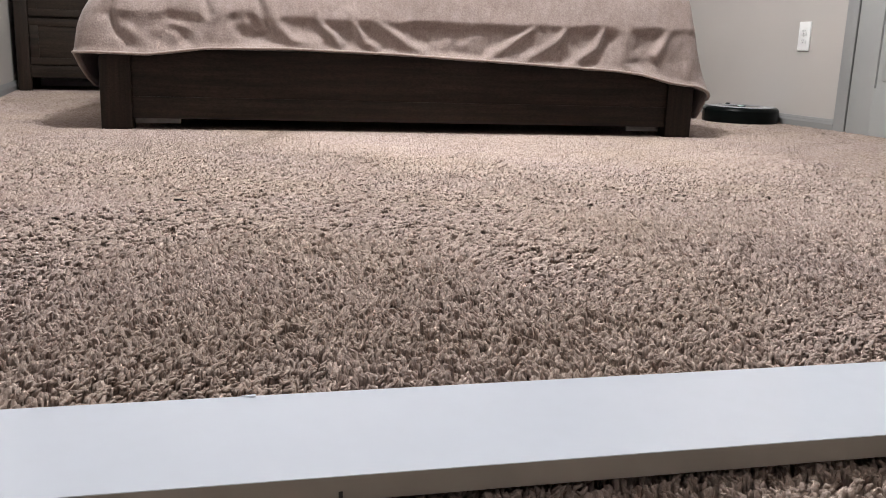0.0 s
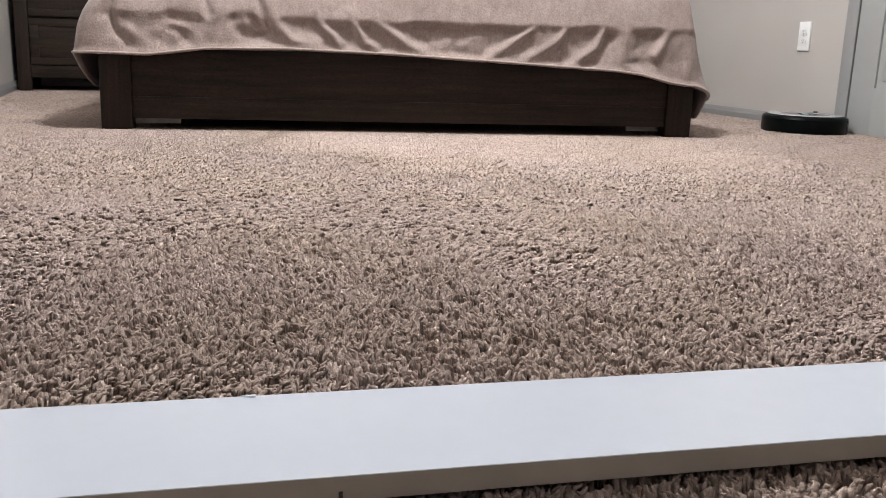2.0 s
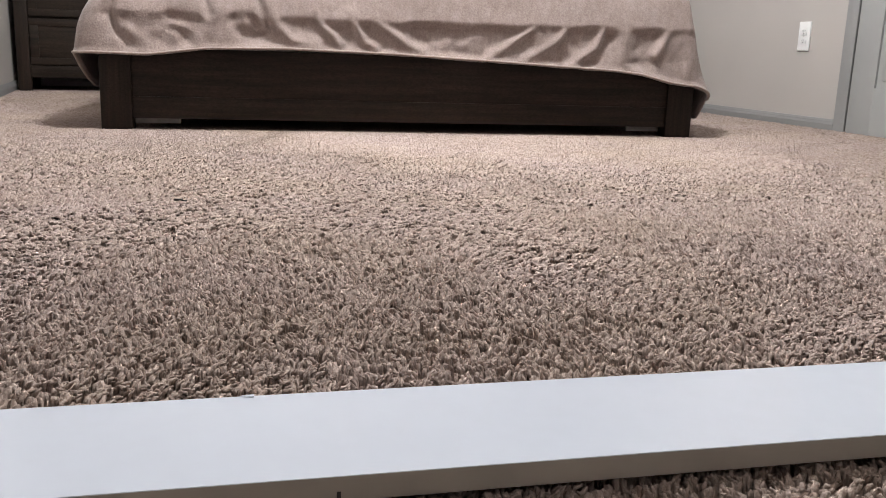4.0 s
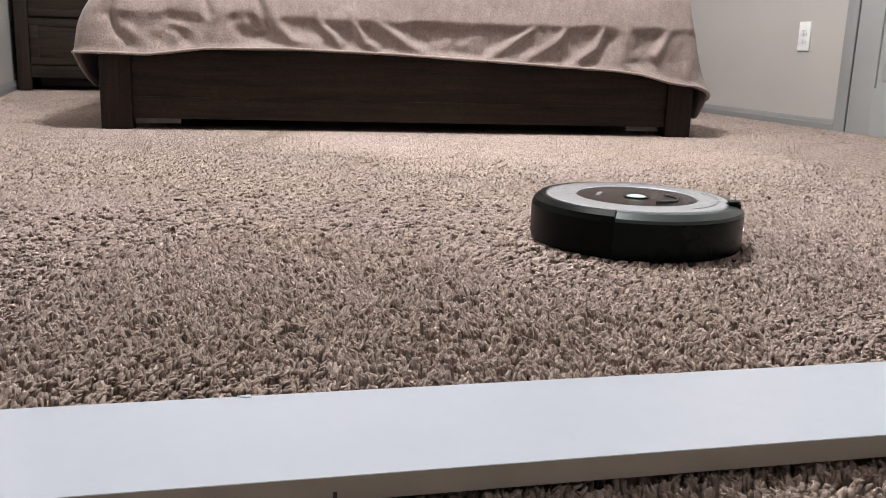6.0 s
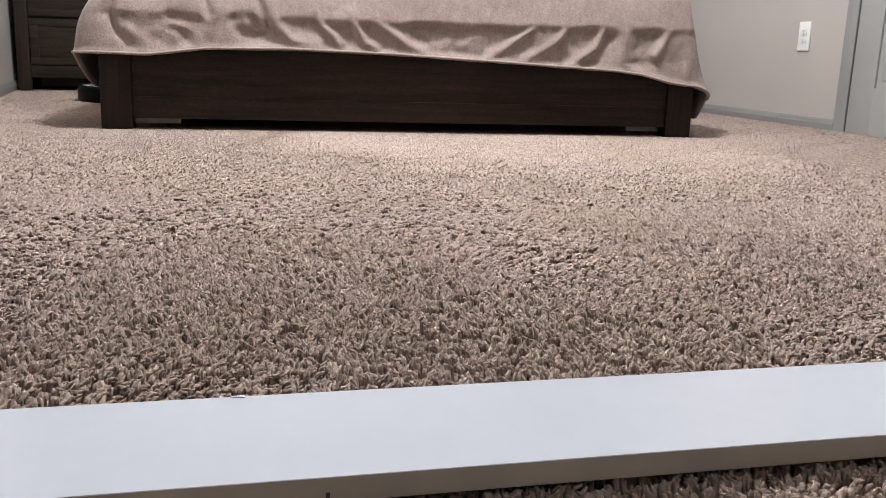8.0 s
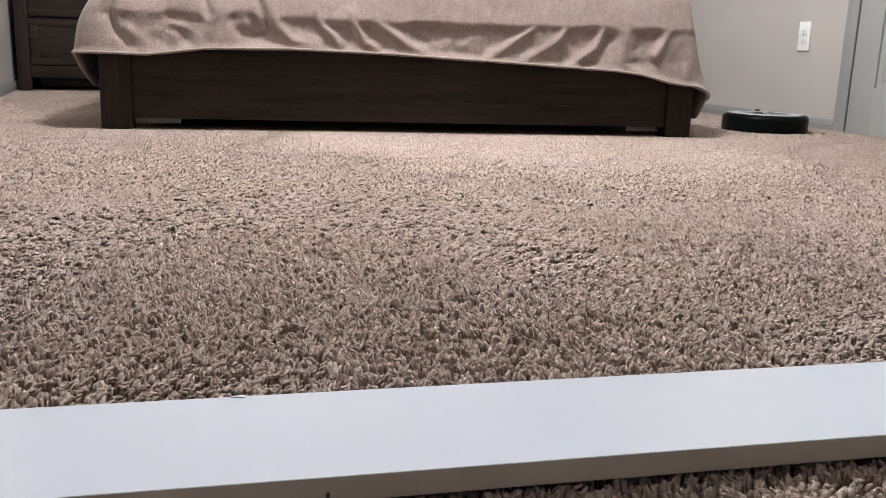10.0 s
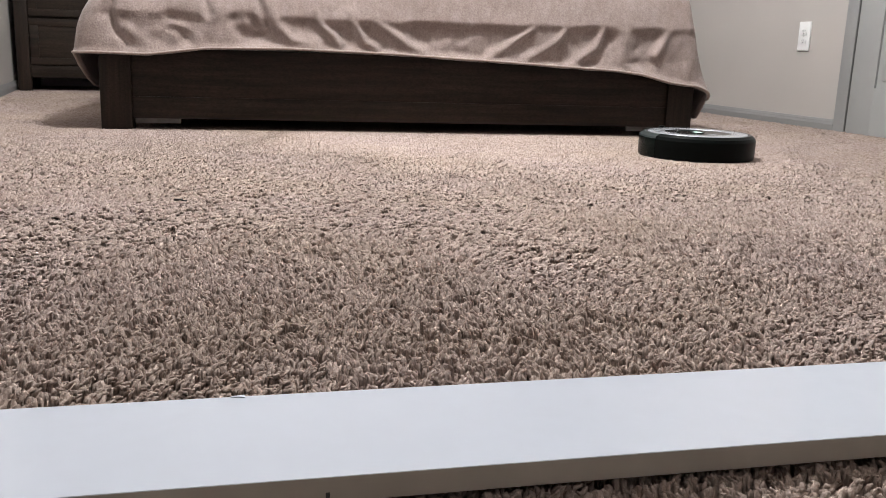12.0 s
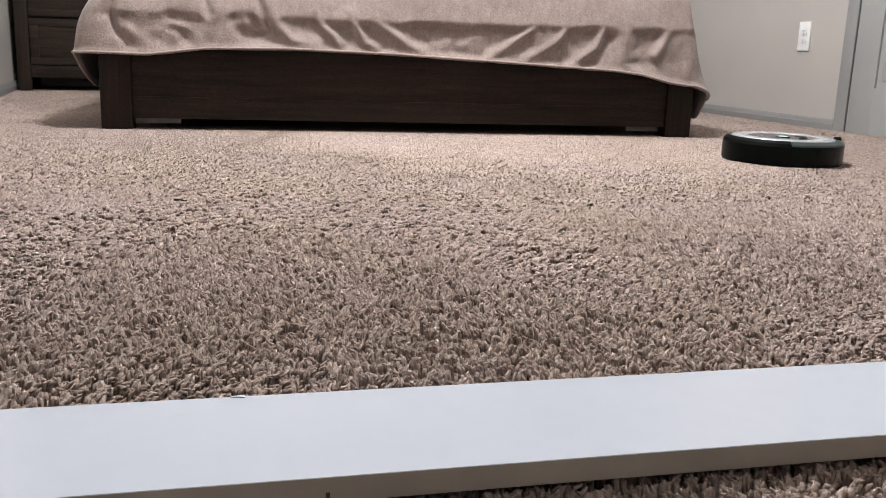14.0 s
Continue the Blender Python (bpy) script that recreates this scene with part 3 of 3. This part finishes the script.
def tufts(rng, x, y, spacing, sides, levels, clump, full, flat):
    """Yarn ends that rise from the backing, bend over in small bunches and end bluntly."""
    n = len(x)
    x = x + rng.uniform(-0.5, 0.5, n) * spacing
    y = y + rng.uniform(-0.5, 0.5, n) * spacing
    i, j = np.floor(x / clump + 0.35 * np.sin(60 * y)), np.floor(y / clump + 0.35 * np.sin(67 * x))
    cx, cy = (i + 0.2 + 0.6 * scatter(i, j, 1)) * clump, (j + 0.2 + 0.6 * scatter(i, j, 2)) * clump
    a, k = field(x, y)
    nap, up = a, 0.7 - 0.22 * np.clip((1.5 - y) / 0.6, 0, 1)
    # walked rough before the board, combed flat towards the bed
    wild = np.clip(0.97 - 0.42 * (y - 0.95), 0.18, 0.97)
    rough = np.clip(1.75 - 1.05 * (y - 0.85), 0.16, 1.75)
    flop = np.clip(1.0 - 0.22 * (y - 1.2), 0.62, 1.0)
    a = a + ((scatter(i, j, 3) - 0.5) * 3.6 + rng.normal(0, 0.6, n)) * wild
    tilt = flop * np.radians(np.clip(40 + 32 * k + rng.normal(0, 14, n) * wild, 8, 84))
    tip = -0.0022 - 0.0085 * rough * scatter(i, j, 4) ** 4 + rng.normal(0, 0.0009 * rough, n) + 0.0008 * rough * scatter(i, j, 5)
    tip = np.clip(tip, -0.012, 0.0026)
    pull = rng.uniform(0.1, 0.5, n) * wild
    x, y = x + (cx - x) * pull, y + (cy - y) * pull
    long = spacing * rng.uniform(1.1, 2.4, n)
    radius = full * spacing * rng.uniform(0.42, 0.68, n) * (1.4 - 0.4 * wild)
    ca, sa, ct, st = np.cos(a), np.sin(a), np.cos(tilt), np.sin(tilt)
    verts = np.empty((n, len(levels) * sides, 3), np.float32)
    soft = np.empty_like(verts)
    spin = rng.uniform(0, 6.283, n)
    blunt = rng.uniform(0.4, 1.25, n)
    for i, (h, w) in enumerate(levels):
        along = long * (max(h, 0.0) - 1.0)
        px, py = x + along * st * ca, y + along * st * sa
        pz = tip + along * ct if h >= 0 else np.full(n, FLOOR_Z)
        lie, rise = (st, ct) if h >= 0 else (0 * st, 0 * ct + 1)
        for q in range(sides):
            c = spin + 6.283 * q / sides + 1.1 * h
            r = radius * w * rng.uniform(0.78, 1.22, n) * (blunt if i == len(levels) - 1 else 1.0)
            e1, e2 = r * np.cos(c) * (2 - flat), r * np.sin(c) * flat
            verts[:, i * sides + q, 0] = px - sa * e1 + rise * ca * e2
            verts[:, i * sides + q, 1] = py + ca * e1 + rise * sa * e2
            verts[:, i * sides + q, 2] = pz - lie * e2
            # fibres scatter light: the yarn is shaded softly, as if it faced partly upwards
            cc, sc, end = np.cos(c), np.sin(c), 0.6 if i == len(levels) - 1 else 0.0
            soft[:, i * sides + q, 0] = -sa * cc + rise * ca * sc + end * st * ca
            soft[:, i * sides + q, 1] = ca * cc + rise * sa * sc + end * st * sa
            soft[:, i * sides + q, 2] = -lie * sc + end * ct + up
            soft[:, i * sides + q, 0] -= 0.4 * st * np.cos(nap)
            soft[:, i * sides + q, 1] -= 0.4 * st * np.sin(nap)
    quads = [(i * sides + q, (i + 1) * sides + q, (i + 1) * sides + (q + 1) % sides, i * sides + (q + 1) % sides)
             for i in range(len(levels) - 1) for q in range(sides)]
    last = (len(levels) - 1) * sides
    cap = [tuple(last + q for q in reversed(range(sides)))]
    return verts, soft / np.maximum(np.linalg.norm(soft, axis=2, keepdims=True), 1e-3), quads, cap


def pile():
    rng = np.random.default_rng(7)
    turn = radians(18.455)
    e, f = np.array([math.cos(turn), math.sin(turn)]), np.array([-math.sin(turn), math.cos(turn)])
    bent, short = [(-1.0, 0.8), (0.35, 1.05), (1.0, 0.62)], [(0.0, 1.0), (1.0, 0.75)]
    zones = [("near", 0.0043, 4, bent, 0.0105, 1.0, 0.85), ("middle", 0.0058, 4, bent, 0.0125, 1.05, 0.95), ("further", 0.0062, 3, short, 0.014, 1.3, 1.0),
             ("far", 0.0085, 3, short, 0.02, 1.35, 1.0), ("rest", 0.0180, 3, short, 0.03, 1.2, 1.0)]
    all_v, all_n, all_l, all_s, base = [], [], [], [], 0
    for name, spacing, sides, levels, clump, full, flat in zones:
        u, v = np.meshgrid(np.arange(U0 + 0.016, U1 - 0.014, spacing), np.arange(V0 + 0.016, V1 - 0.014, spacing))
        u, v = u.ravel(), v.ravel()
        x, y = u * e[0] + v * f[0], u * e[1] + v * f[1]
        wedge = (np.abs(x) < 0.515 * y + 0.07) & (y > 0.40)
        back = BED.inverted()
        bx, by = back[0][0] * x + back[0][1] * y + back[0][3], back[1][0] * x + back[1][1] * y + back[1][3]
        shown = ~((bx > 0.3) & (bx < BW - 0.3) & (by > 0.35) & (by < BL))
        mix = rng.uniform(-0.5, 0.5, len(x))
        one, two = 1.15 + 0.22 * mix, 2.1 + 0.9 * mix
        if name == "near":
            keep = wedge & (y < one)
        elif name == "middle":
            keep = wedge & (y >= one) & (y < two)
        elif name == "further":
            keep = wedge & (y >= two) & (y < 3.4) & shown
        elif name == "far":
            keep = wedge & (y >= 3.4) & shown
        else:
            keep = ~wedge & shown
        verts, soft, quads, cap = tufts(rng, x[keep], y[keep], spacing, sides, levels, clump, full, flat)
        n, per = verts.shape[:2]
        start = base + per * np.arange(n)[:, None]
        faces = [np.array(quads).ravel(), np.array(cap).ravel()]
        sizes = [4] * len(quads) + [sides]
        all_v.append(verts.reshape(-1, 3))
        all_n.append(soft.reshape(-1, 3))
        all_l.append((start + np.concatenate(faces)[None, :]).ravel())
        all_s.append(np.tile(np.array(sizes), n))
        base += n * per
    v, l, s = np.concatenate(all_v), np.concatenate(all_l).astype(np.int32), np.concatenate(all_s).astype(np.int32)
    me = bpy.data.meshes.new("carpet_pile")
    me.vertices.add(len(v))
    me.vertices.foreach_set("co", v.ravel())
    me.loops.add(len(l))
    me.loops.foreach_set("vertex_index", l)
    me.polygons.add(len(s))
    me.polygons.foreach_set("loop_start", np.concatenate([[0], np.cumsum(s)[:-1]]).astype(np.int32))
    me.update(calc_edges=True)
    me.validate()
    me.materials.append(CARPET)
    me.shade_smooth()
    me.normals_split_custom_set_from_vertices(np.concatenate(all_n))
    ob = new("carpet_pile", me)
    return tagged(ob, "taupe beige frieze carpet of bent cut yarn tufts", "carpet", "", "stuff")


pile()


# ---- what moves ----
def motions():
    # seconds, x, y, heading of the robot on the carpet
    stops = [
        (0, 1.369, 4.204, 95), (0.1, 0.950, 4.800, 90), (0.2, 0.950, 4.800, 60), (0.3, 1.364, 4.539, 60),
        (0.4, 0.950, 4.800, 90), (0.5, 0.900, 4.900, 95), (0.6, 0.920, 5.000, 120), (0.7, 0.950, 4.900, 60),
        (0.8, 0.980, 4.700, 0), (0.9, 1.000, 4.500, -30), (1, 1.555, 3.622, -15), (1.1, 1.020, 4.420, 30),
        (1.2, 1.720, 2.700, 0), (1.3, 1.720, 2.700, 40), (1.4, 1.563, 3.666, 60), (1.5, 1.256, 4.063, 95),
        (1.6, 0.950, 4.800, 95), (1.7, 0.930, 4.950, 90), (1.8, 0.950, 4.800, 40), (1.9, 1.193, 4.466, 0),
        (2, 1.494, 3.754, 53), (2.1, 1.309, 4.516, 80), (2.2, 0.950, 4.800, 90), (2.3, 0.950, 4.800, 20),
        (2.4, 1.335, 3.709, -30), (2.5, 1.720, 2.700, -90), (2.6, 1.066, 3.213, -150), (2.7, -0.559, 2.850, -190),
        (2.8, -1.597, 2.817, -150), (2.833, -1.118, 2.399, -113), (2.867, -0.639, 1.980, -76), (2.9, -0.160, 1.561, -39),
        (3, 0.855, 1.431, -10), (3.1, 1.700, 1.600, 0), (3.2, 1.750, 1.800, 40), (3.7, 1.800, 2.300, 80),
        (4.3, 1.750, 2.600, 110), (4.8, 1.400, 3.000, 120), (5.3, 0.853, 2.887, 110), (5.4, 0.928, 2.418, 60),
        (5.5, 1.900, 2.000, 0), (5.6, 1.900, 2.000, -60), (5.7, 0.427, 2.192, -10), (5.733, -0.032, 2.413, 23),
        (5.767, -0.491, 2.635, 57), (5.8, -0.950, 2.857, 90), (5.9, -1.118, 2.304, 20), (6, 0.314, 1.442, -20),
        (6.033, 0.366, 1.598, 29), (6.067, 0.419, 1.755, 79), (6.1, 0.471, 1.911, 128), (6.2, -0.185, 2.967, 120),
        (6.3, -1.039, 2.829, 110), (6.4, -1.231, 3.242, 90), (6.5, -1.341, 3.580, 90), (6.6, -1.402, 3.861, 90),
        (6.7, -1.857, 3.948, 150), (6.733, -1.818, 3.739, 177), (6.767, -1.779, 3.530, 203), (6.8, -1.740, 3.321, 230),
        (6.9, -1.446, 3.156, 240), (7, -1.097, 2.071, 270), (7.1, -0.836, 1.652, 290), (7.2, -0.772, 1.400, 295),
        (7.3, 0.017, 1.135, 350), (7.4, 0.759, 1.138, 370), (7.433, 0.494, 1.554, 404), (7.467, 0.229, 1.970, 438),
        (7.5, -0.035, 2.386, 472), (7.6, -0.420, 2.925, 500), (7.7, -1.337, 2.950, 490), (7.8, -1.288, 3.413, 460),
        (7.9, -1.364, 3.657, 450), (8, -1.534, 4.159, 450), (8.033, -1.578, 4.098, 490), (8.067, -1.621, 4.036, 530),
        (8.1, -1.665, 3.975, 570), (8.2, -1.683, 3.346, 610), (8.6, -1.750, 2.500, 650), (9, -0.900, 1.900, 710),
        (9.4, 0.300, 2.000, 735), (9.8, 1.350, 3.000, 770), (10.1, 1.250, 4.100, 815), (10.3, 0.950, 4.800, 820),
        (10.4, 0.920, 5.000, 780), (10.433, 0.930, 4.933, 750), (10.467, 0.940, 4.867, 720), (10.5, 0.950, 4.800, 690),
        (10.6, 0.996, 4.075, 640), (10.7, 0.641, 3.143, 570), (10.8, 0.162, 2.546, 530), (10.833, 0.741, 2.364, 503),
        (10.867, 1.321, 2.182, 477), (10.9, 1.900, 2.000, 450), (11, 1.133, 2.728, 460), (11.1, 1.390, 4.482, 460),
        (11.2, 0.950, 4.800, 455), (11.3, 0.920, 5.000, 480), (11.4, 0.920, 5.050, 420), (11.5, 0.950, 4.950, 360),
        (11.6, 0.950, 4.800, 300), (11.7, 1.092, 4.358, 300), (11.8, 1.125, 2.764, 290), (11.9, 1.900, 2.000, 340),
        (11.933, 1.518, 2.232, 387), (11.967, 1.137, 2.463, 433), (12, 0.755, 2.695, 480), (12.033, 0.710, 2.632, 539),
        (12.067, 0.664, 2.570, 597), (12.1, 0.619, 2.508, 656), (12.2, 0.847, 1.420, 690), (12.3, 1.900, 2.000, 740),
        (12.4, 1.900, 2.000, 800), (12.5, 1.451, 2.736, 815), (12.6, 0.686, 2.805, 880), (12.7, -0.298, 1.452, 935),
        (12.733, -0.326, 1.271, 883), (12.767, -0.354, 1.091, 832), (12.8, -0.382, 0.910, 780), (12.9, -0.671, 2.436, 815),
        (12.933, -0.778, 2.348, 870), (12.967, -0.884, 2.260, 925), (13, -0.991, 2.172, 980), (13.1, -0.831, 1.675, 1005),
        (13.2, -0.781, 1.410, 1015), (13.3, -0.617, 1.214, 1030), (13.333, -0.377, 1.259, 1082), (13.367, -0.137, 1.305, 1135),
        (13.4, 0.102, 1.350, 1187), (13.5, -0.372, 2.896, 1182), (13.533, -0.447, 2.626, 1226), (13.567, -0.523, 2.357, 1269),
        (13.6, -0.598, 2.087, 1313), (13.633, -0.475, 1.871, 1349), (13.667, -0.352, 1.655, 1385), (13.7, -0.228, 1.438, 1421),
        (13.8, 0.672, 1.528, 1450), (13.833, 0.442, 2.008, 1483), (13.867, 0.212, 2.487, 1517), (13.9, -0.019, 2.967, 1550),
        (13.933, 0.321, 2.863, 1510), (13.967, 0.660, 2.759, 1470), (14, 0.999, 2.655, 1430),
    ]
    walk(robot, [(t, pose(x, y, 0, 0, 0, h)) for t, x, y, h in stops])
    # the board slides a little along its length when it is nudged
    slid = [(0.0, 0.0), (3.2, 0.0), (5.3, 0.0037), (7.1, 0.0037), (7.5, 0.0085), (14.0, 0.0085)]
    walk(board, [(t, BOARD_POSE @ Matrix.Translation((-d, 0, 0))) for t, d in slid])


motions()
